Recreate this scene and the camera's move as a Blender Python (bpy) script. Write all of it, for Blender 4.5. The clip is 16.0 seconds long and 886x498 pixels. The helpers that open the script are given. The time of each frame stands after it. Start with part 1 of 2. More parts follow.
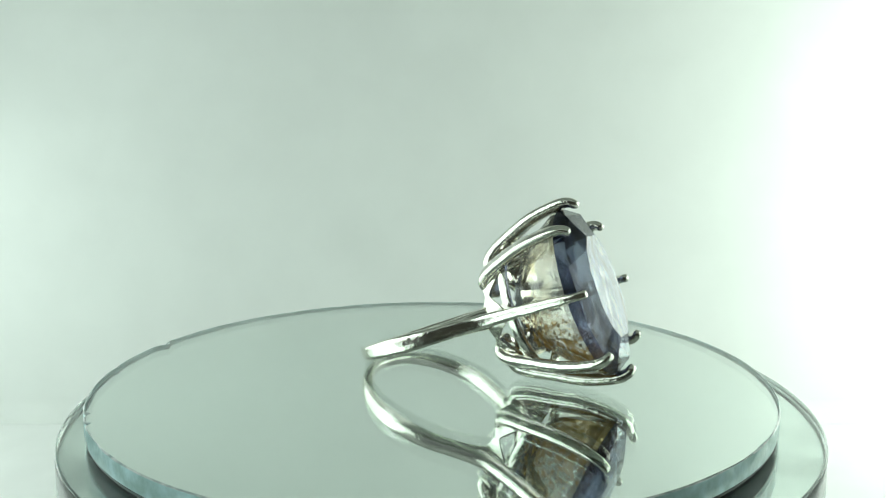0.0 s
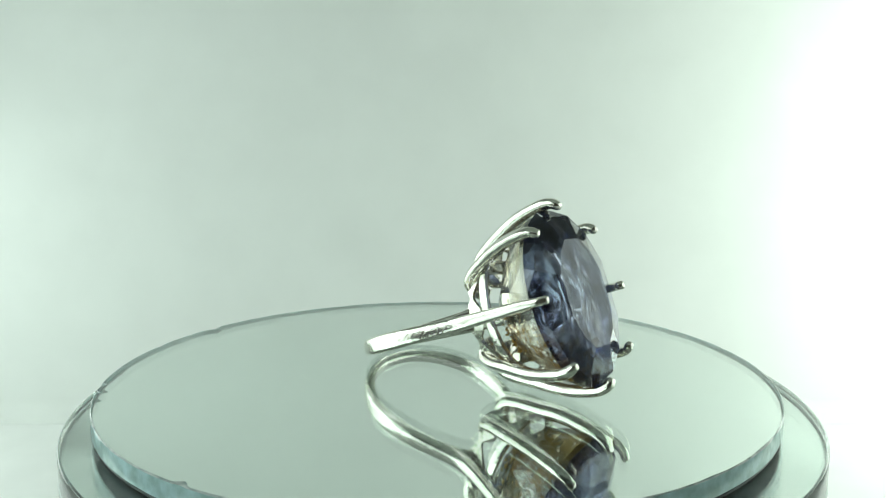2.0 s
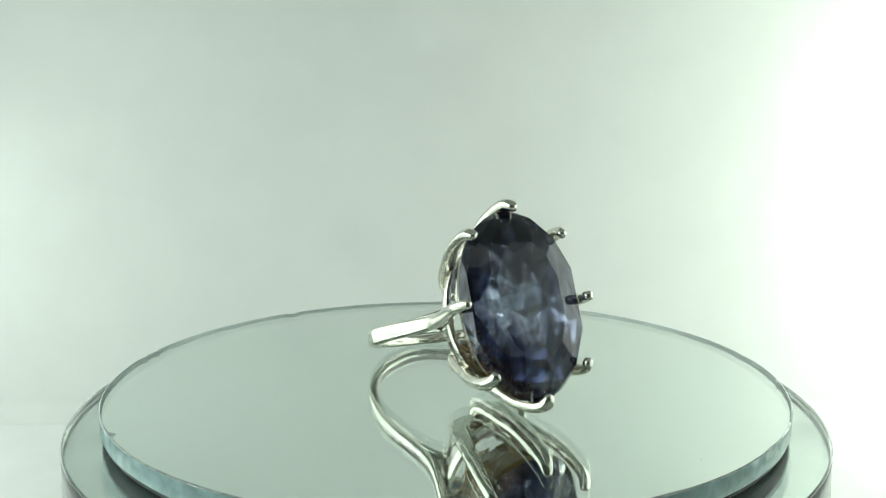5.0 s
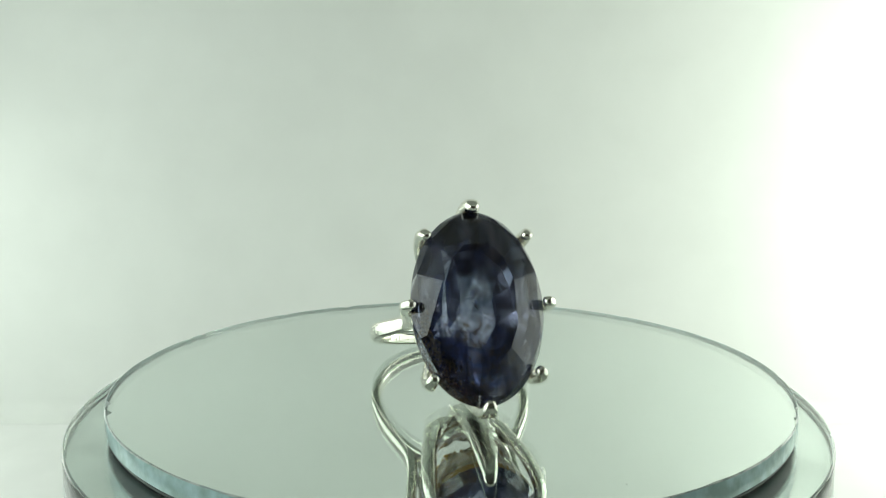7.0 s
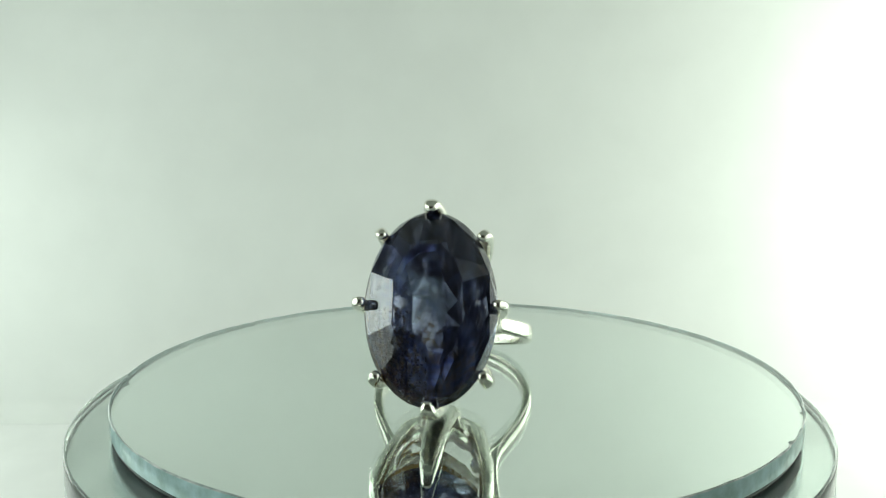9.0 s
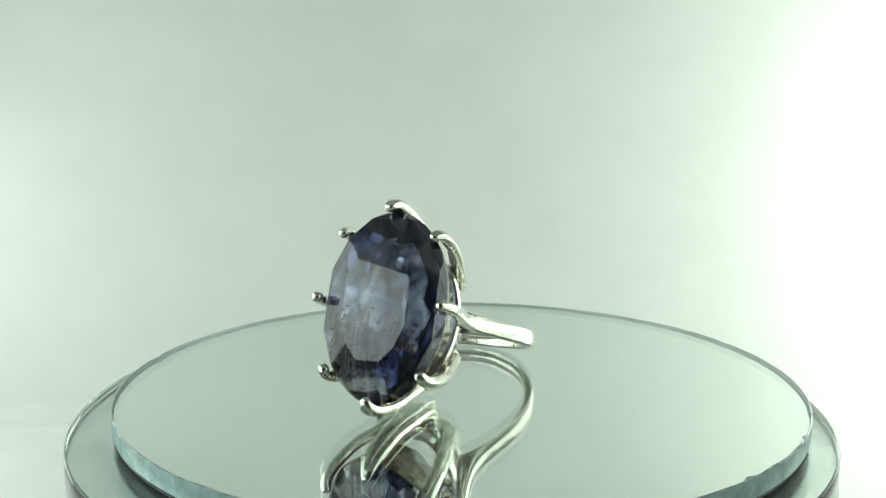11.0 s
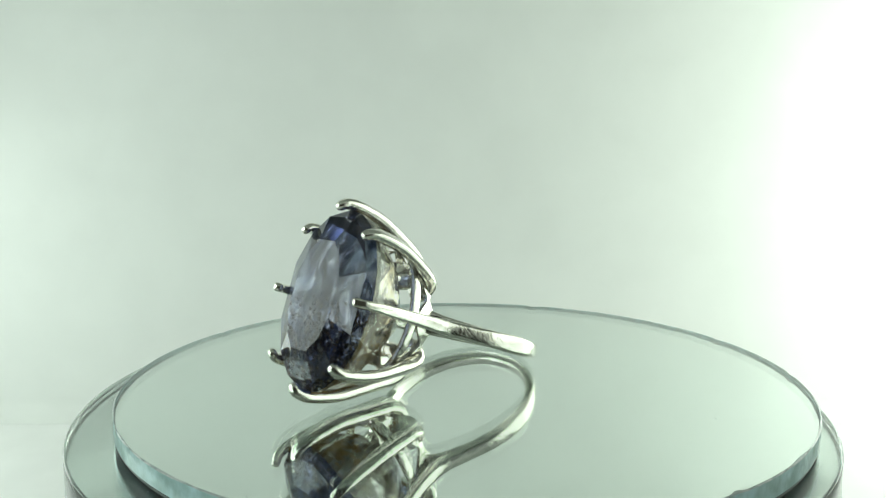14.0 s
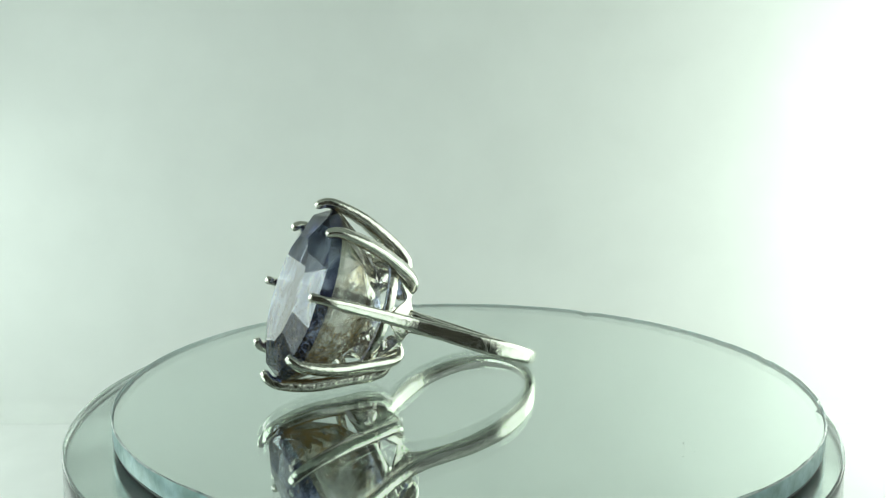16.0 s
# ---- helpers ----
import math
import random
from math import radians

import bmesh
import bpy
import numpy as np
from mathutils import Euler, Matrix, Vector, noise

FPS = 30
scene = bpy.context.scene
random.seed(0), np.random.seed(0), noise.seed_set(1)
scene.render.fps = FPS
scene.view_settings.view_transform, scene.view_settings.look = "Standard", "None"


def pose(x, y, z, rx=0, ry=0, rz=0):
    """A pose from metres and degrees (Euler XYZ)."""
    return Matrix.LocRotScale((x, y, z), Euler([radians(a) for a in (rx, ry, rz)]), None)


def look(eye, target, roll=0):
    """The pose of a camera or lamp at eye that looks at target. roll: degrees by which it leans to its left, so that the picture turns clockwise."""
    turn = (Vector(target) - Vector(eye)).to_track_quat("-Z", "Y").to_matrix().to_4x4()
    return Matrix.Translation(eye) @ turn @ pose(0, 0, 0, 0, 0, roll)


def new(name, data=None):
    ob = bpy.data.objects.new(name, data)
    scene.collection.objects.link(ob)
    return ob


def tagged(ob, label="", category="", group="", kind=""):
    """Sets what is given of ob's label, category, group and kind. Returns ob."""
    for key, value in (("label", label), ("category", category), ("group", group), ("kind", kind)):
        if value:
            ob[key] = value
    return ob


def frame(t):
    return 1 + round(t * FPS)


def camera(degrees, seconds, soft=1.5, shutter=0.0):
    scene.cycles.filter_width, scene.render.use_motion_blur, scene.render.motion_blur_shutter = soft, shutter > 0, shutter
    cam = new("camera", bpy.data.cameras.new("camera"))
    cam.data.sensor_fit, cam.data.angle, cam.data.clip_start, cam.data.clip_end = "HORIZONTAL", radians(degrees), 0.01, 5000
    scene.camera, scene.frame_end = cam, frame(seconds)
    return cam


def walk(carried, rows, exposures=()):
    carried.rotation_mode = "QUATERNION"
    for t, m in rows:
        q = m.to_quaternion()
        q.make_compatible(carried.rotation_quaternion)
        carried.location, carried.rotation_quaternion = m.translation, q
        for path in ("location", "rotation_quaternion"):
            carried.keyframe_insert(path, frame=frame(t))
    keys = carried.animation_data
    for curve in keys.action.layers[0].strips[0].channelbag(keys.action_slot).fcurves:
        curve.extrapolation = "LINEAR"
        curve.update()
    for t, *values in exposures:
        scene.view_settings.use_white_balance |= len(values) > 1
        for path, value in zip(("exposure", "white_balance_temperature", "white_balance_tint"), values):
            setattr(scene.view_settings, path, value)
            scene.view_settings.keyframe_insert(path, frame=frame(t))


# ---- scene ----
cam = camera(69.1, 16.0, soft=1.05)
EYE = pose(-0.000143, -0.073755, 0.02157, 90 - 6.14, 0, 0)
walk(cam, [(0.0, EYE), (16.0, EYE)],
     [(0.0, -1.65, 6380, 7), (3.0, -1.65, 6400, 7.5), (4.2, -1.65, 6450, 8), (6.5, -1.65, 6700, 11.5), (8.5, -1.65, 6650, 10.5),
      (12.5, -1.65, 6580, 9), (14.5, -1.65, 6550, 9), (16.0, -1.65, 6420, 8)])

# ---- light ----
world = bpy.data.worlds.new("world")
scene.world = world
world.use_nodes = True
world.node_tree.nodes["Background"].inputs[0].default_value = (0.5, 0.55, 0.52, 1)
world.node_tree.nodes["Background"].inputs[1].default_value = 0.4
CM = 0.01


def area_lamp(name, eye, target, w, h, watts, colour):
    data = bpy.data.lights.new(name, "AREA")
    data.shape, data.size, data.size_y, data.energy, data.color = "RECTANGLE", w * CM, h * CM, watts, colour
    ob = new(name, data)
    ob.matrix_world = look(Vector(eye) * CM, Vector(target) * CM)
    return ob


# lamps in the back corners, one in front, and the lit fabric sides of the tent
area_lamp("lamp_back_east", (25, 13, 4.5), (18, 22, 5.0), 8, 22, 0.68, (0.90, 1.0, 0.89))
area_lamp("lamp_corner_east", (25.6, 15.3, 1.0), (4, 8.5, -0.5), 10, 14, 0.36, (0.89, 1.0, 0.90))
area_lamp("lamp_corner_west", (-25.4, 15.5, -1.0), (-4, 8.5, -1.5), 11, 13, 0.30, (0.88, 1.0, 0.92))
area_lamp("lamp_front_west", (-17.5, -15.5, 8.5), (-1, -1.6, 1), 8, 9, 0.20, (0.86, 1.0, 0.94))
area_lamp("lamp_side_east", (27.0, -0.8, 7.5), (0, -0.8, 6.3), 30, 19.5, 0.80, (0.89, 1.0, 0.90))
area_lamp("lamp_side_west", (-27.0, -0.8, 7.5), (0, -0.8, 6.3), 30, 19.5, 0.98, (0.87, 1.0, 0.93))
# the bulb's hot spot behind the west fabric
spot = area_lamp("lamp_spot_west", (-26.2, -8.3, 9.8), (0, -1.5, 0.8), 5.2, 10.0, 0.25, (0.85, 1.0, 0.96))
spot.data.shape = "ELLIPSE"


# ---- materials ----
def material(name, colour, rough=0.5, metal=0.0, trans=0.0, ior=1.5, vary=0.0, scale=200.0, bump=0.0, bump_scale=2000.0, tint=None, rough_vary=0.0):
    m = bpy.data.materials.new(name)
    m.use_nodes = True
    nt = m.node_tree
    b = nt.nodes["Principled BSDF"]
    b.inputs["Base Color"].default_value = (*colour, 1)
    b.inputs["Roughness"].default_value = rough
    b.inputs["Metallic"].default_value = metal
    b.inputs["Transmission Weight"].default_value = trans
    b.inputs["IOR"].default_value = ior
    co = nt.nodes.new("ShaderNodeTexCoord")
    if vary or tint:
        n = nt.nodes.new("ShaderNodeTexNoise")
        n.inputs["Scale"].default_value, n.inputs["Detail"].default_value = scale, 6
        nt.links.new(co.outputs["Object"], n.inputs["Vector"])
        r = nt.nodes.new("ShaderNodeValToRGB")
        other = tint or tuple(c * (1 - vary) for c in colour)
        r.color_ramp.elements[0].color, r.color_ramp.elements[1].color = (*other, 1), (*colour, 1)
        r.color_ramp.elements[0].position, r.color_ramp.elements[1].position = 0.35, 0.65
        nt.links.new(n.outputs["Fac"], r.inputs["Fac"])
        nt.links.new(r.outputs["Color"], b.inputs["Base Color"])
    if rough_vary:
        n2 = nt.nodes.new("ShaderNodeTexNoise")
        n2.inputs["Scale"].default_value, n2.inputs["Detail"].default_value = scale * 3, 5
        nt.links.new(co.outputs["Object"], n2.inputs["Vector"])
        mr = nt.nodes.new("ShaderNodeMapRange")
        mr.inputs["From Min"].default_value, mr.inputs["From Max"].default_value = 0.35, 0.7
        mr.inputs["To Min"].default_value, mr.inputs["To Max"].default_value = rough, rough + rough_vary
        nt.links.new(n2.outputs["Fac"], mr.inputs["Value"])
        nt.links.new(mr.outputs["Result"], b.inputs["Roughness"])
    if bump:
        n3 = nt.nodes.new("ShaderNodeTexNoise")
        n3.inputs["Scale"].default_value, n3.inputs["Detail"].default_value = bump_scale, 4
        nt.links.new(co.outputs["Object"], n3.inputs["Vector"])
        bp = nt.nodes.new("ShaderNodeBump")
        bp.inputs["Strength"].default_value, bp.inputs["Distance"].default_value = bump, 0.0002
        nt.links.new(n3.outputs["Fac"], bp.inputs["Height"])
        nt.links.new(bp.outputs["Normal"], b.inputs["Normal"])
    return m


FABRIC = material("white_fabric", (0.78, 0.80, 0.78), 0.8, vary=0.04, scale=30, bump=0.15, bump_scale=3000)
# for the unseen roof: greyed so less light bounces onto backdrop and stone
ROOF = material("bounce_cut_grey", (0.24, 0.26, 0.24), 0.8, vary=0.05, scale=30, bump=0.15, bump_scale=3000)
FLOOR = material("white_sheet", (0.82, 0.83, 0.82), 0.6, vary=0.05, scale=40, bump=0.1, bump_scale=2500)
ROOM = material("dark_room_stand_in", (0.07, 0.063, 0.05), 0.9, vary=0.3, scale=3)
SILVER = material("polished_silver", (0.91, 0.885, 0.81), 0.13, 1.0, vary=0.22, scale=700, bump=0.34, bump_scale=1500, rough_vary=0.14)
SILVERING = material("mirror_silvering", (0.90, 0.93, 0.91), 0.012, 1.0)
GLASS = material("clear_glass", (0.93, 0.98, 0.96), 0.0, trans=1.0, ior=1.5)
EDGE = material("ground_glass_edge", (0.56, 0.81, 0.84), 0.14, trans=0.18, ior=1.5, tint=(0.36, 0.54, 0.52), scale=620, bump=0.15, bump_scale=1300)
# chipped bevel; its pale colour broken by darker dashes paints in the rim's glints
CHIP_GLINTS = material("chipped_bevel_painted_glints", (0.90, 0.96, 0.95), 0.10, trans=0.35, ior=1.5, scale=900, tint=(0.40, 0.52, 0.52), bump=0.4, bump_scale=900)
SMUDGED = material("smudged_glass", (0.93, 0.98, 0.96), 0.0, trans=1.0, ior=1.5, scale=45, rough_vary=0.22)
BACKING = material("mirror_back_paint", (0.05, 0.07, 0.07), 0.5, vary=0.3, scale=600)
RIM = material("ground_plate_rim", (0.86, 0.96, 0.93), 0.16, trans=0.92, ior=1.5, vary=0.15, scale=200)
DUST = material("grey_dust", (0.34, 0.34, 0.31), 0.9, vary=0.3, scale=900)
EARTH = material("brown_inclusion", (0.72, 0.45, 0.10), 0.5, scale=1600, tint=(0.03, 0.018, 0.006))
HUB = material("pale_grey_hub", (0.60, 0.66, 0.64), 0.25, vary=0.2, scale=110)
PLASTIC = material("grey_plastic", (0.62, 0.66, 0.65), 0.35, vary=0.12, scale=300)


# the ring's own axes: across, out of the finger towards the stone, along the finger
OUT, ALONG = Vector((0, -0.9351, 0.3543)), Vector((0, 0.3543, 0.9351))


def gem_material(name, stops, milk, brown, rough, streak=1.0, lean=(-14, 0, -42), near=(0.17, 0.29), earth=(0.13, 0.08, 0.03), relief=0.0):
    """Clear stone tinted by stops of noise; milk: how cloudy it is; brown: a colour of earthy inclusions."""
    m = bpy.data.materials.new(name)
    m.use_nodes = True
    nt = m.node_tree
    b = nt.nodes["Principled BSDF"]
    b.inputs["Roughness"].default_value = rough
    b.inputs["IOR"].default_value = 1.58
    co = nt.nodes.new("ShaderNodeTexCoord")
    n = nt.nodes.new("ShaderNodeTexNoise")
    n.inputs["Scale"].default_value, n.inputs["Detail"].default_value, n.inputs["Distortion"].default_value = 300, 9, 0.9
    # growth streaks run along the stone
    parts = nt.nodes.new("ShaderNodeCombineXYZ")
    for k, way in enumerate(((streak, 0, 0), OUT, ALONG * 0.6)):
        d = nt.nodes.new("ShaderNodeVectorMath")
        d.operation = "DOT_PRODUCT"
        d.inputs[1].default_value = way
        nt.links.new(co.outputs["Object"], d.inputs[0])
        nt.links.new(d.outputs["Value"], parts.inputs[k])
    nt.links.new(parts.outputs["Vector"], n.inputs["Vector"])
    r = nt.nodes.new("ShaderNodeValToRGB")
    e = r.color_ramp.elements
    e[0].position, e[0].color = 0.36, (*stops[0], 1)
    e[1].position, e[1].color = 0.64, (*stops[2], 1)
    mid = e.new(0.5)
    mid.color = (*stops[1], 1)
    nt.links.new(n.outputs["Fac"], r.inputs["Fac"])
    # grains of brown, gathered towards the lower end and one side
    n2 = nt.nodes.new("ShaderNodeTexNoise")
    n2.inputs["Scale"].default_value, n2.inputs["Detail"].default_value, n2.inputs["Roughness"].default_value = 900, 9, 0.75
    nt.links.new(co.outputs["Object"], n2.inputs["Vector"])
    dot = nt.nodes.new("ShaderNodeVectorMath")
    dot.operation = "DOT_PRODUCT"
    dot.inputs[1].default_value = lean
    nt.links.new(co.outputs["Object"], dot.inputs[0])
    add = nt.nodes.new("ShaderNodeMath")
    nt.links.new(n2.outputs["Fac"], add.inputs[0])
    nt.links.new(dot.outputs["Value"], add.inputs[1])
    mask = nt.nodes.new("ShaderNodeMapRange")
    mask.inputs["From Min"].default_value, mask.inputs["From Max"].default_value = near
    mask.inputs["To Max"].default_value = brown
    nt.links.new(add.outputs[0], mask.inputs["Value"])
    mix = nt.nodes.new("ShaderNodeMix")
    mix.data_type = "RGBA"
    mix.inputs["B"].default_value = (*earth, 1)
    nt.links.new(mask.outputs["Result"], mix.inputs["Factor"])
    nt.links.new(r.outputs["Color"], mix.inputs["A"])
    nt.links.new(mix.outputs["Result"], b.inputs["Base Color"])
    tr = nt.nodes.new("ShaderNodeMapRange")
    tr.inputs["To Min"].default_value, tr.inputs["To Max"].default_value = 1 - milk, 0.35
    nt.links.new(mask.outputs["Result"], tr.inputs["Value"])
    nt.links.new(tr.outputs["Result"], b.inputs["Transmission Weight"])
    if relief:
        bp = nt.nodes.new("ShaderNodeBump")
        bp.inputs["Strength"].default_value, bp.inputs["Distance"].default_value = relief, 0.0003
        nt.links.new(n.outputs["Fac"], bp.inputs["Height"])
        nt.links.new(bp.outputs["Normal"], b.inputs["Normal"])
    return m


def veil_material():
    """Milky feathers inside the stone: thin, cloudy, torn at the edges."""
    m = bpy.data.materials.new("milky_feather")
    m.use_nodes = True
    nt = m.node_tree
    b = nt.nodes["Principled BSDF"]
    b.inputs["Base Color"].default_value = (0.42, 0.60, 0.85, 1)
    b.inputs["Roughness"].default_value = 0.5
    co = nt.nodes.new("ShaderNodeTexCoord")
    n = nt.nodes.new("ShaderNodeTexNoise")
    n.inputs["Scale"].default_value, n.inputs["Detail"].default_value, n.inputs["Roughness"].default_value = 700, 8, 0.7
    nt.links.new(co.outputs["Object"], n.inputs["Vector"])
    r = nt.nodes.new("ShaderNodeMapRange")
    r.inputs["From Min"].default_value, r.inputs["From Max"].default_value = 0.48, 0.72
    r.inputs["To Min"].default_value, r.inputs["To Max"].default_value = 0.0, 0.45
    nt.links.new(n.outputs["Fac"], r.inputs["Value"])
    nt.links.new(r.outputs["Result"], b.inputs["Alpha"])
    return m


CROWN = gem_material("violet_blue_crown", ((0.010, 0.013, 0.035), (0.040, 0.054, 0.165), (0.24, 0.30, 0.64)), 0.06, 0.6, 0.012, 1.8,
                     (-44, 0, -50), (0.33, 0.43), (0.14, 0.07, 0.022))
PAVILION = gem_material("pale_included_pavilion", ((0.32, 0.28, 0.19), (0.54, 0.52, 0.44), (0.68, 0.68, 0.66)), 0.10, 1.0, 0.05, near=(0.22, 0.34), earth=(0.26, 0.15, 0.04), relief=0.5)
VEIL = veil_material()


# ---- mesh helpers ----
def finish(bm, smooth=True, sharp=35):
    bmesh.ops.remove_doubles(bm, verts=bm.verts, dist=1e-7)
    bmesh.ops.recalc_face_normals(bm, faces=bm.faces)
    for f in bm.faces:
        f.smooth = smooth and len(f.verts) < 30
    for e in bm.edges:
        if any(len(f.verts) >= 30 for f in e.link_faces):
            e.smooth = False
    for e in bm.edges:
        if len(e.link_faces) == 2 and e.calc_face_angle(0) > radians(sharp):
            e.smooth = False


def part(name, bm, mat, parent, label="", smooth=True, sharp=35):
    finish(bm, smooth, sharp)
    me = bpy.data.meshes.new(name)
    bm.to_mesh(me)
    bm.free()
    me.materials.append(mat)
    ob = new(name, me)
    ob.parent = parent
    if label:
        tagged(ob, label)
    return ob


def structure(name, bm, mat, label, category):
    ob = part(name, bm, mat, None)
    return tagged(ob, label, category, kind="structure")


def lathe(profile, cx=0.0, cy=0.0, steps=160, jitter=None, closed=True):
    """Turns (radius, z) pairs in centimetres about the upright line through cx, cy."""
    bm = bmesh.new()
    rings = []
    for k, (r, z) in enumerate(profile):
        row = []
        for i in range(steps):
            a = 2 * math.pi * i / steps
            dr, dz = jitter(k, a) if jitter else (0, 0)
            row.append(bm.verts.new(((cx + (r + dr) * math.cos(a)) * CM, (cy + (r + dr) * math.sin(a)) * CM, (z + dz) * CM)))
        rings.append(row)
    pairs = list(zip(rings, rings[1:])) + ([(rings[-1], rings[0])] if closed else [])
    for p, q in pairs:
        for i in range(steps):
            j = (i + 1) % steps
            bm.faces.new((p[i], p[j], q[j], q[i]))
    return bm


def disc_solid(profile, cx, cy, steps=160, jitter=None):
    """As lathe, with the first and the last ring capped."""
    bm = lathe(profile, cx, cy, steps, jitter, closed=False)
    bm.verts.ensure_lookup_table()
    n = len(bm.verts)
    bm.faces.new([bm.verts[i] for i in range(steps)])
    bm.faces.new([bm.verts[i] for i in range(n - steps, n)])
    return bm


def box(x0, x1, y0, y1, z0, z1):
    bm = bmesh.new()
    bmesh.ops.create_cube(bm, size=1)
    for v in bm.verts:
        v.co = Vector((x0 + (v.co.x + 0.5) * (x1 - x0), y0 + (v.co.y + 0.5) * (y1 - y0), z0 + (v.co.z + 0.5) * (z1 - z0))) * CM
    return bm


MIDX, MIDA = 0.085, 0.345


def at(x, n, a):
    """Centimetres across, out and along, from the stone's middle line, into the world."""
    return (Vector((MIDX - 0.02 * a, 0, 0)) + Vector((x, 0, 0)) + OUT * n + ALONG * (a + MIDA) + Vector((0, 0, 0.010))) * CM


def smooth_path(points, per=6):
    pts = [Vector(p) for p in points]
    out = []
    for i in range(len(pts) - 1):
        p0, p1, p2, p3 = pts[max(i - 1, 0)], pts[i], pts[i + 1], pts[min(i + 2, len(pts) - 1)]
        for k in range(per):
            t = k / per
            out.append(0.5 * (2 * p1 + (p2 - p0) * t + (2 * p0 - 5 * p1 + 4 * p2 - p3) * t * t + (3 * p1 - p0 - 3 * p2 + p3) * t ** 3))
    return out + [pts[-1]]


def sweep(bm, path, side, wide, thick, segs=14, power=2.6, closed=False, ends=True):
    """A rounded bar along path (world metres). side: the direction of its width at each point; wide, thick: half sizes in centimetres."""
    n = len(path)
    rings = []
    for i, p in enumerate(path):
        a, b = (path[(i - 1) % n], path[(i + 1) % n]) if closed else (path[max(i - 1, 0)], path[min(i + 1, n - 1)])
        tan = (b - a).normalized()
        s = side(i) if callable(side) else side
        s = (s - tan * s.dot(tan)).normalized()
        t = tan.cross(s)
        u = i / (n if closed else n - 1)
        w = (wide(u) if callable(wide) else wide) * CM
        h = (thick(u) if callable(thick) else thick) * CM
        row = []
        for k in range(segs):
            f = 2 * math.pi * k / segs
            c, d = math.cos(f), math.sin(f)
            c, d = math.copysign(abs(c) ** (2 / power), c), math.copysign(abs(d) ** (2 / power), d)
            row.append(bm.verts.new(p + s * (w * c) + t * (h * d)))
        rings.append(row)
    pairs = list(zip(rings, rings[1:])) + ([(rings[-1], rings[0])] if closed else [])
    for p, q in pairs:
        for k in range(segs):
            j = (k + 1) % segs
            bm.faces.new((p[k], p[j], q[j], q[k]))
    if not closed and ends:
        for row, p, step in ((rings[0], path[0], path[0] - path[1]), (rings[-1], path[-1], path[-1] - path[-2])):
            tip = bm.verts.new(p + step.normalized() * (row[0].co - p).length * 0.7)
            inner = []
            for v in row:
                inner.append(bm.verts.new(p + (v.co - p) * 0.72 + step.normalized() * (row[0].co - p).length * 0.5))
            for k in range(segs):
                j = (k + 1) % segs
                bm.faces.new((row[k], row[j], inner[j], inner[k]))
                bm.faces.new((inner[k], inner[j], tip))
    return bm


# ---- the light tent ----
def backdrop_sheet():
    """A white sheet bent round the back and both sides of the tent, with soft corners."""
    def plan(inset):
        pts = [(-28 + inset, -26)]
        for cx, cy, a0 in ((-22, 16, 180), (22, 16, 90)):
            for k in range(13):
                a = radians(a0 - 90 * k / 12)
                pts.append((cx + (6 - inset) * math.cos(a), cy + (6 - inset) * math.sin(a)))
        return pts + [(28 - inset, -26)]
    bm = bmesh.new()
    rows = []
    levels = [(0.9 - 0.9 * math.sin(radians(15 * k)), -9.0 + 0.9 - 0.9 * math.cos(radians(15 * k))) for k in range(7)]
    for inset, z in levels + [(0, 4), (0, 14), (0, 24)]:
        rows.append([bm.verts.new((x * CM, y * CM, z * CM)) for x, y in plan(inset)])
    for p, q in zip(rows, rows[1:]):
        for i in range(len(p) - 1):
            bm.faces.new((p[i], p[i + 1], q[i + 1], q[i]))
    ob = structure("backdrop", bm, FABRIC, "white fabric backdrop curving round the light tent", "backdrop")
    md = ob.modifiers.new("thickness", "SOLIDIFY")
    md.thickness, md.offset = 0.002, 1.0
    return ob


backdrop_sheet()
structure("floor", box(-30, 30, -26, 24, -10, -9), FLOOR, "white sheet floor of the light tent", "floor")
structure("ceiling", box(-30, 30, -26, 24, 24, 24.4), ROOF, "unseen roof of the light tent, greyed to cut bounced light", "ceiling")
structure("tent_flap_east", box(18.5, 27.9, -16.4, -16, -8, 24), FABRIC, "white fabric front flap of the light tent", "tent flap")
structure("tent_flap_west", box(-27.9, -18.5, -16.4, -16, -8, 24), FABRIC, "white fabric front flap of the light tent", "tent flap")
# unseen strip, added to put more white into the silver's reflections
structure("fill_strip_top", box(-18.5, 18.5, -16.4, -16, 18, 24), FABRIC, "unseen white strip added over the tent opening as a reflector", "tent flap")
# added dark wall in place of the unlit room that stone and silver reflect
structure("wall_south", box(-30, 30, -26.6, -26, -10, 24.4), ROOM, "dark wall standing in for the unlit room behind the camera", "wall")


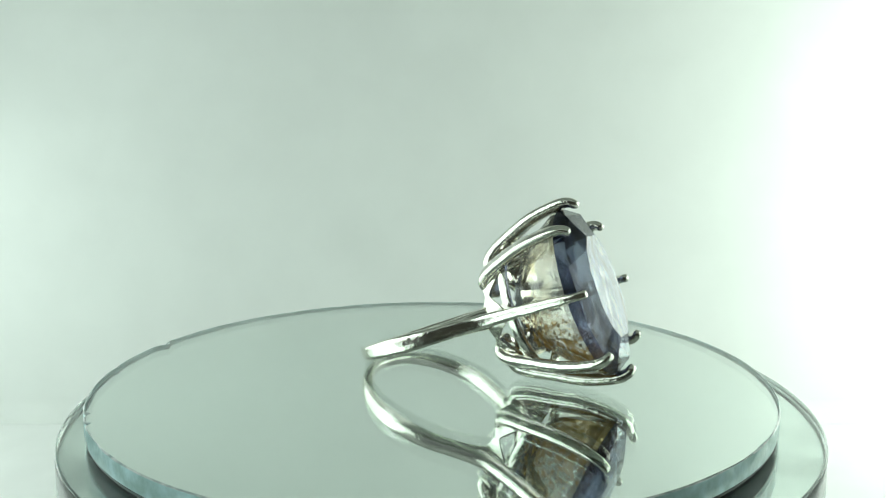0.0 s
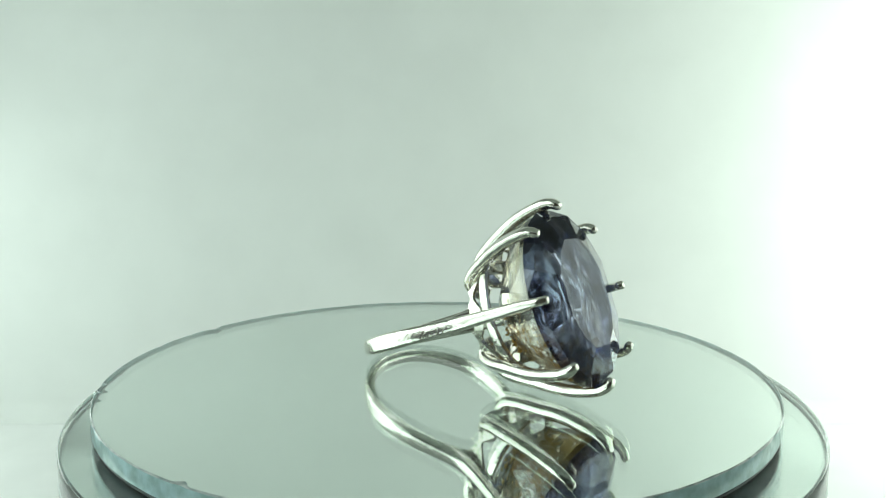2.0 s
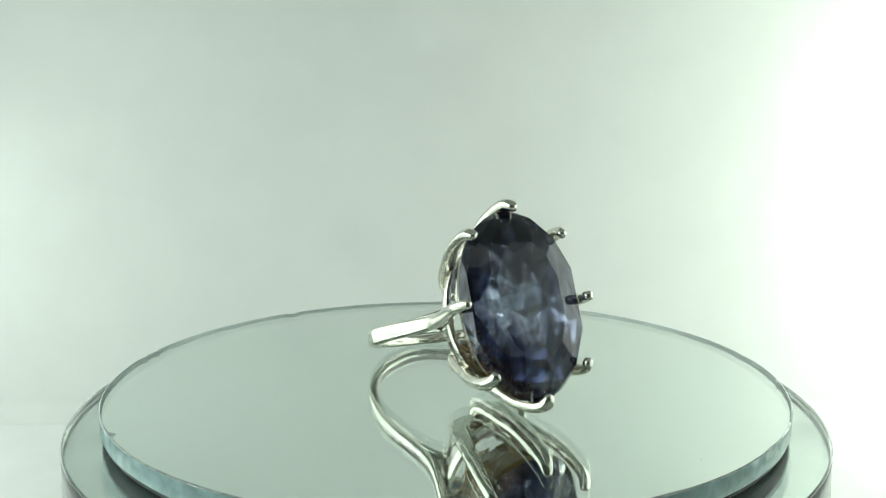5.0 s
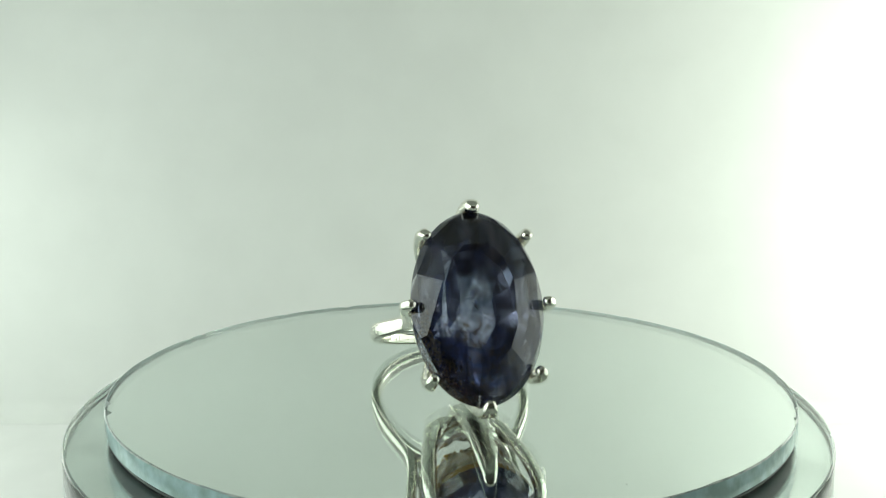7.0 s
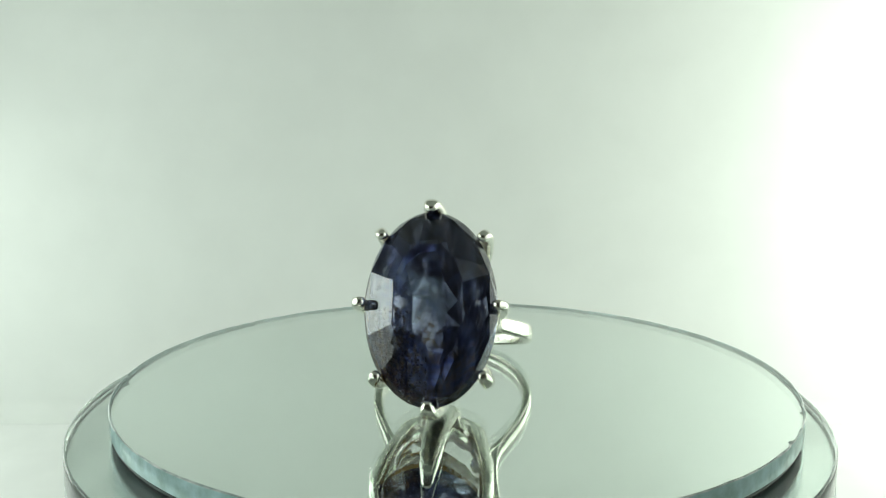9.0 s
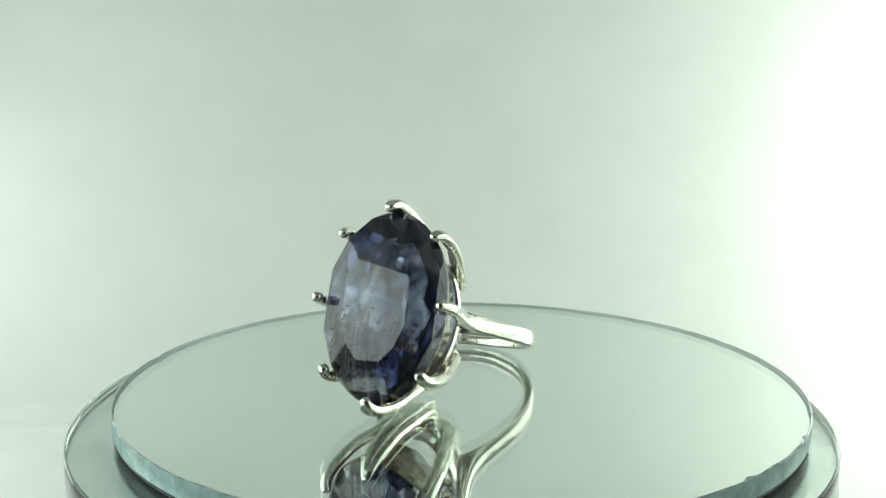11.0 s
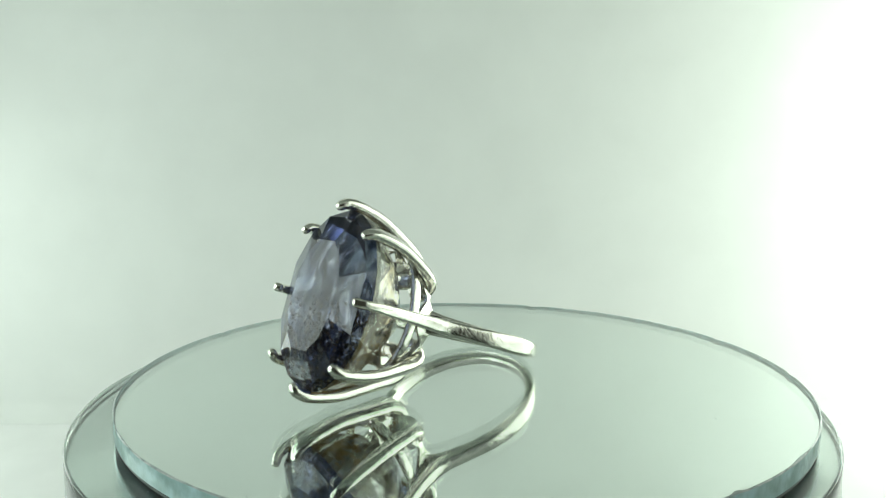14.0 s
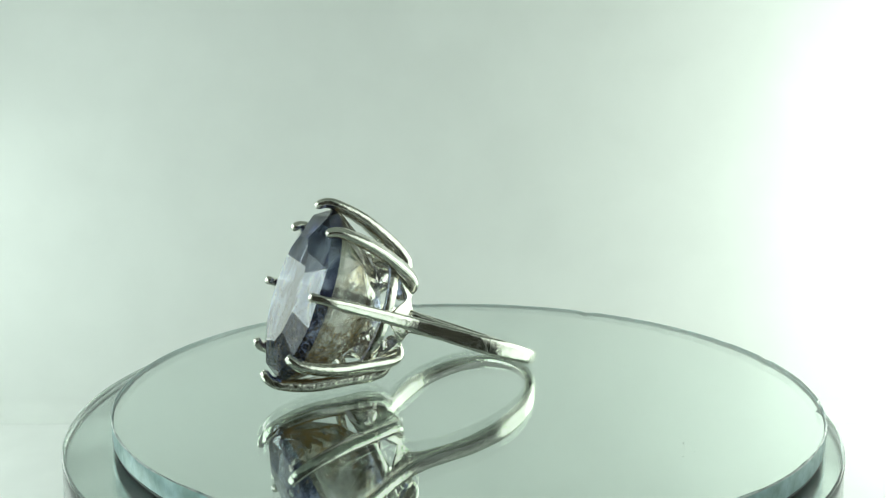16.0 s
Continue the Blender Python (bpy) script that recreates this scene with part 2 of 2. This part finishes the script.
# ---- turntable, mirror ----
def turntable():
    thing = tagged(new("turntable"), "round turntable with a thick mirrored glass plate, turning slowly", "turntable")
    cx, cy, R = 0.042, 0.064, 3.953
    prof = [(R - 0.022, -0.207), (R - 0.008, -0.212), (R, -0.225), (R, -0.34), (R, -0.455), (R - 0.015, -0.47)]
    plate = part("plate", disc_solid(prof, cx, cy, 220), SMUDGED, thing, "thick clear glass plate with smudges")
    plate.data.materials.append(RIM)
    for f in plate.data.polygons:
        if len(f.vertices) < 30:
            f.material_index = 1
    part("silvering", disc_solid([(R - 0.016, -0.4715), (R - 0.02, -0.48)], cx, cy, 160), SILVERING, plate, "bright silvered layer under the plate")
    prof = [(R - 0.03, -0.482), (R - 0.002, -0.50), (R + 0.004, -0.54), (R - 0.01, -0.68), (R - 0.06, -0.86), (R - 0.18, -1.0), (3.6, -2.05), (3.5, -2.1)]
    part("hub", disc_solid(prof, cx, cy, 160), HUB, thing, "pale rounded hub under the glass plate")
    prof = [(3.6, -2.11), (3.7, -2.2), (3.7, -8.9), (3.6, -9.0)]
    part("body", disc_solid(prof, cx, cy, 96), PLASTIC, thing, "light grey plastic motor housing")
    return thing


MIRX, MIRY, MIRR = 0.0913, 0.2033, 3.702


def round_mirror():
    thing = tagged(new("round_mirror"), "round mirror disc with a chipped bare glass edge", "mirror")

    nicks = ((111.3, 0.10, 1.2), (152.8, 0.06, 0.7), (157.1, 0.05, 0.6), (128, 0.03, 0.8), (-34.8, 0.03, 0.8), (-17.8, 0.025, 0.7), (-162, 0.05, 0.9), (60, 0.03, 1.0), (35, 0.03, 0.9))

    def chips(k, a):
        p = noise.noise((math.cos(a) * 9, math.sin(a) * 9, k * 3.1))
        q = noise.noise((math.cos(a) * 60, math.sin(a) * 60, k * 1.7))
        deg = math.degrees(a)
        rough = 0.08 + 2.4 * (60 < deg < 112)
        if k in (0, 1, 2):
            cut = max(0, p - 0.05) * 0.018 + max(0, q) * (0.022, 0.010, 0.006)[k] * rough
            for at_deg, deep, wide in nicks:
                d = (deg - at_deg + 180) % 360 - 180
                cut += deep * math.exp(-(d / wide) ** 2) * (1.0, 0.8, 0.35)[k]
            return -cut, -0.25 * cut if k else 0
        return (q * 0.008 * rough, 0) if k in (3, 4) else (0, 0)

    prof = [(MIRR - 0.012, 0.0), (MIRR - 0.005, -0.003), (MIRR, -0.009), (MIRR, -0.09), (MIRR, -0.165), (MIRR - 0.015, -0.183)]
    sheet = part("glass", disc_solid(prof, MIRX, MIRY, 720, chips), GLASS, thing, "clear greenish sheet glass")
    sheet.data.materials.append(EDGE)
    sheet.data.materials.append(CHIP_GLINTS)
    for f in sheet.data.polygons:
        if len(f.vertices) < 30:
            f.material_index = 2 if f.index < 1440 else 1
    part("silvering", disc_solid([(MIRR - 0.022, -0.170), (MIRR - 0.022, -0.176)], MIRX, MIRY, 160), SILVERING, thing, "bright silvered layer")
    part("backing", disc_solid([(MIRR - 0.012, -0.1845), (MIRR - 0.012, -0.204)], MIRX, MIRY, 160), BACKING, thing, "dark backing pad under the mirror")
    dust = bmesh.new()
    spots = [(0.916, -3.135, 0.007), (2.99, 0.38, 0.010), (2.99, 0.54, 0.008), (2.95, 0.46, 0.006)]
    for k in range(46):
        r, f = MIRR * 0.95 * math.sqrt(random.random()), random.uniform(0, 2 * math.pi)
        spots.append((MIRX + r * math.cos(f), MIRY + r * math.sin(f), random.uniform(0.0025, 0.006)))
    for x, y, r in spots:
        made = bmesh.ops.create_icosphere(dust, subdivisions=1, radius=r * CM, matrix=Matrix.Translation((x * CM, y * CM, 0.0)))
        for v in made["verts"]:
            v.co.z *= 0.5
            v.co.x += random.uniform(-0.3, 0.3) * r * CM
    tagged(part("dust", dust, DUST, thing, "scattered grey dust specks on the glass"), kind="stuff")
    return thing


# ---- the ring ----
GX, GA = 0.602, 0.884   # half width and half length of the stone
GIRDLE, TABLE = 1.95, 2.175


def gemstone(ring):
    bm = bmesh.new()
    # twelve crown facets, the long ones at the sides and the ends
    cut = [radians(q + d) for q in (0, 90, 180, 270) for d in (20, 45, 70)]

    def even(count, off):
        return [2 * math.pi * (i + off) / count for i in range(count)]
    rows = [(TABLE, 0.63, cut), (TABLE - 0.108, 0.945, cut), (GIRDLE + 0.02, 1.0, even(48, 0)), (GIRDLE - 0.03, 1.0, even(48, 0)),
            (1.70, 0.87, even(16, 0.5)), (1.45, 0.66, even(16, 0)), (1.24, 0.40, even(8, 0.5)), (1.14, 0.16, even(8, 0))]
    for n, k, turns in rows:
        for a in turns:
            # worn hand cut: the lower facets are uneven
            w = 0.022 if n < 1.9 else 0.0
            slim = 0.86 if n == TABLE else 1.0
            bm.verts.new(at(GX * k * slim * math.cos(a) + random.uniform(-w, w), n + random.uniform(-w, w), GA * k * math.sin(a) + random.uniform(-w, w)))
    made = bmesh.ops.convex_hull(bm, input=bm.verts)
    bmesh.ops.delete(bm, geom=list(set(v for v in made["geom_interior"] + made["geom_unused"] if isinstance(v, bmesh.types.BMVert))), context="VERTS")
    bmesh.ops.dissolve_limit(bm, angle_limit=radians(1.5), verts=bm.verts, edges=bm.edges)
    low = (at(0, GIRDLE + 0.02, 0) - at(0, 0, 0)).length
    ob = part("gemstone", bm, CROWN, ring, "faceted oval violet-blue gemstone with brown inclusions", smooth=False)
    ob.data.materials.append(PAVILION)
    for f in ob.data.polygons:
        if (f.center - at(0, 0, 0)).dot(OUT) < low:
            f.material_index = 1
    return ob


def feathers(stone):
    """Milky healed cracks, mostly along the stone."""
    for k in range(52):
        n, f, q = random.uniform(1.7, 2.11), random.uniform(0, 2 * math.pi), math.sqrt(random.random()) * 0.62
        mid = Vector((GX * q * math.cos(f), n, GA * q * math.sin(f)))
        way = Vector((random.gauss(0.25, 0.30), random.gauss(0, 0.22), 1)).normalized()
        wide = way.cross(Vector((random.gauss(0, 0.6), 1, 0))).normalized()
        lift = way.cross(wide)
        long_, broad, bend = random.uniform(0.08, 0.20), random.uniform(0.03, 0.09), random.uniform(-0.03, 0.03)
        bm = bmesh.new()
        grid = []
        for i in range(7):
            u = i / 3 - 1
            row = []
            for j in range(5):
                v = (j / 2 - 1) * math.sqrt(max(0.05, 1 - u * u)) * random.uniform(0.7, 1.2)
                p = mid + way * (long_ * u) + wide * (broad * v) + lift * (bend * (u * u + v) + random.uniform(-0.006, 0.006))
                row.append(bm.verts.new(at(p.x, p.y, p.z)))
            grid.append(row)
        for i in range(6):
            for j in range(4):
                bm.faces.new((grid[i][j], grid[i][j + 1], grid[i + 1][j + 1], grid[i + 1][j]))
        part("feather", bm, VEIL, stone, "milky cloudy feather inside the stone")


def inclusions(stone):
    """Earthy grains gathered low on one side of the stone, close under its surface."""
    grains = bmesh.new()
    made = 0
    while made < 420:
        f, n = radians(random.gauss(217, 17)), random.uniform(1.30, 1.90)
        room = 0.30 + 0.70 * ((n - 1.1) / 0.85) ** 0.65
        k = room * random.choice((0.95, 0.91, 0.86, 0.76))
        x, a = GX * k * math.cos(f), GA * k * math.sin(f)
        made += 1
        r = random.uniform(0.005, 0.022)
        mid = at(x, n, a)
        ball = bmesh.ops.create_icosphere(grains, subdivisions=1, radius=r * CM, matrix=Matrix.Translation(mid))
        stretch = Vector((random.uniform(0.4, 1.8), random.uniform(0.4, 1.2), random.uniform(0.4, 1.8)))
        for v in ball["verts"]:
            d = v.co - mid
            v.co = mid + Vector((d.x * stretch.x, d.y * stretch.y, d.z * stretch.z)) * random.uniform(0.6, 1.3)
    tagged(part("brown_grains", grains, EARTH, stone, "golden-brown grains inside the stone", smooth=False), kind="stuff")


def rake(n):
    """How far the head leans along the finger towards its foot."""
    return 0.025 * max(0.0, 1.9 - n)


def prong(ring, x, a, base=0.40, wide0=0.10, deep=0.065):
    """A claw from the head's base out and round the stone's edge; x, a: where it grips, in half sizes of the stone."""
    steps = ((1.01, base + 0.06), (0.965, base + 0.24), (1.06, base + 0.355), (1.28, 0.868), (1.62, 1.012), (1.92, 1.065), (2.06, 1.05), (2.13, 0.99))
    pts = smooth_path([at(GX * x * k, n + 0.05 * a * max(0.0, min(1.0, (1.28 - n) / 0.28)), GA * a * k + rake(n)) for n, k in steps])
    radial = Vector((GX * x, 0, 0)) + ALONG * (GA * a)
    side = radial.normalized().cross(OUT)
    slim = 0.9 if wide0 > 0.15 else 1.2
    bm = sweep(bmesh.new(), pts, side, lambda u: wide0 * (1 - u) ** slim + 0.046 * (1 - (1 - u) ** slim), lambda u: deep * (1 - u) ** 0.8 + 0.042 * (1 - (1 - u) ** 0.8), segs=20, power=2.7)
    return part("prong", bm, SILVER, ring, sharp=75)


def shank(ring):
    """The band, whose two ends run on as the claws at the middle of the stone's long sides."""
    half = []
    for k in range(0, 10):
        f = radians(k * 11)
        half.append((0.885 * math.sin(f), -0.885 * math.cos(f)))
    half += [(0.80, 0.40), (0.67, 0.66), (0.56, 0.90), (0.535, 1.15), (0.58, 1.5), (0.635, 1.8), (0.655, 1.97), (0.64, 2.09), (0.595, 2.155)]

    def lift(n):
        return 0.000 + 0.048 * (2.16 - n) / 3.1
    left = [at(-x, n, lift(n)) for x, n in reversed(half[1:])]
    right = [at(x, n, lift(n)) for x, n in half]
    pts = smooth_path(left + right, 4)

    def wide(u):
        v = abs(u - 0.5) * 2
        return 0.060 + 0.040 * min(1, v / 0.45) if v < 0.5 else 0.100 - 0.056 * min(1, (v - 0.5) / 0.42)

    def thick(u):
        v = abs(u - 0.5) * 2
        return 0.058 if v < 0.6 else 0.058 - 0.012 * (v - 0.6) / 0.4
    bm = sweep(bmesh.new(), pts, ALONG, wide, thick, segs=32, power=3.0)
    return part("shank", bm, SILVER, ring, "plain polished silver band", sharp=75)


def shoulder(ring, sign):
    """The web that ties the band to the foot of the head."""
    pts = smooth_path([at(sign * x, n, 0.03) for x, n in ((0.845, 0.22), (0.735, 0.50), (0.585, 0.76), (0.46, 0.92), (0.37, 0.98))])
    bm = sweep(bmesh.new(), pts, ALONG, lambda u: 0.085 + 0.05 * u * u, 0.036, segs=20, power=3.2)
    return part("shoulder", bm, SILVER, ring, sharp=75)


def rail(ring, n, k, wide, thick):
    pts = []
    for i in range(72):
        f = 2 * math.pi * i / 72
        pts.append(at(GX * k * math.cos(f), n, GA * k * math.sin(f) + rake(n)))
    bm = sweep(bmesh.new(), pts, OUT, wide, thick, segs=10, closed=True)
    return part("gallery_rail", bm, SILVER, ring)


def crown_base(ring):
    """The head's foot: an oval band with a scalloped upper edge that rises into the claws."""
    bm = bmesh.new()
    n = 96
    rings = [[], [], [], []]
    for i in range(n):
        f = 2 * math.pi * i / n
        rise = abs(math.cos(4 * f)) ** 1.6
        low = 0.905 + 0.065 * (1 - rise) + 0.05 * math.sin(f)
        high = 1.03 + 0.05 * math.sin(f) + 0.18 * rise
        for k, (r, h) in enumerate(((0.58, low), (0.67 + 0.03 * rise, low), (0.70 + 0.09 * rise, high), (0.63 + 0.09 * rise, high))):
            rings[k].append(bm.verts.new(at(GX * r * math.cos(f), h, GA * r * math.sin(f) + rake(h))))
    for p, q in zip(rings, rings[1:] + rings[:1]):
        for i in range(n):
            j = (i + 1) % n
            bm.faces.new((p[i], p[j], q[j], q[i]))
    bmesh.ops.bevel(bm, geom=[e for e in bm.edges if e.calc_face_angle(0) > radians(50)], offset=0.012 * CM, segments=2, affect="EDGES")
    return part("head_base", bm, SILVER, ring, "scalloped silver foot of the setting", sharp=60)


def hallmarks(ring):
    """Stamped marks inside the band: small raised bars, on both sides of its back."""
    for sign in (-1, 1):
        bm = bmesh.new()
        for k in range(5):
            f = radians(38 + 4.2 * k)
            w, h = 0.016 + 0.004 * (k % 2), 0.022 + 0.007 * ((k * 2) % 3)
            c = Vector((sign * 0.829 * math.sin(f), -0.829 * math.cos(f)))
            t, r = Vector((sign * math.cos(f), math.sin(f))), c.normalized()
            vs = []
            for d in (0.004, -0.006):
                for a, b in ((-1, -1), (1, -1), (1, 1), (-1, 1)):
                    p = c + t * (w * a) + r * d
                    vs.append(bm.verts.new(at(p.x, p.y, 0.043 + h * b)))
            for q in ((4, 5, 6, 7), (0, 1, 5, 4), (1, 2, 6, 5), (2, 3, 7, 6), (3, 0, 4, 7), (3, 2, 1, 0)):
                bm.faces.new([vs[i] for i in q])
        part("hallmark", bm, SILVER, ring, "small stamped mark inside the band", smooth=False)


def ring_thing():
    ring = tagged(new("ring"), "silver cocktail ring with a large oval violet-blue stone", "ring")
    stone = gemstone(ring)
    inclusions(stone)
    feathers(stone)
    shank(ring)
    for sign in (-1, 1):
        shoulder(ring, sign)
    for x, a in ((0, 0.995), (-0.73, 0.70), (0.78, 0.69), (-0.73, -0.715), (0.80, -0.68), (0.03, -0.978)):
        prong(ring, x, a, wide0=0.20 if abs(x) < 0.1 else 0.125, deep=0.095 if abs(x) < 0.1 else 0.07)
    rail(ring, 1.27, 0.76, 0.055, 0.035)
    crown_base(ring)
    hallmarks(ring)
    return ring


TURNTABLE, MIRROR, RING = turntable(), round_mirror(), ring_thing()


def motions():
    rows = [(0.5 * k, pose(0, 0, 0, 0, 0, -7.071 * (0.5 * k - 8))) for k in range(33)]
    for thing in (TURNTABLE, MIRROR, RING):
        walk(thing, rows)


motions()
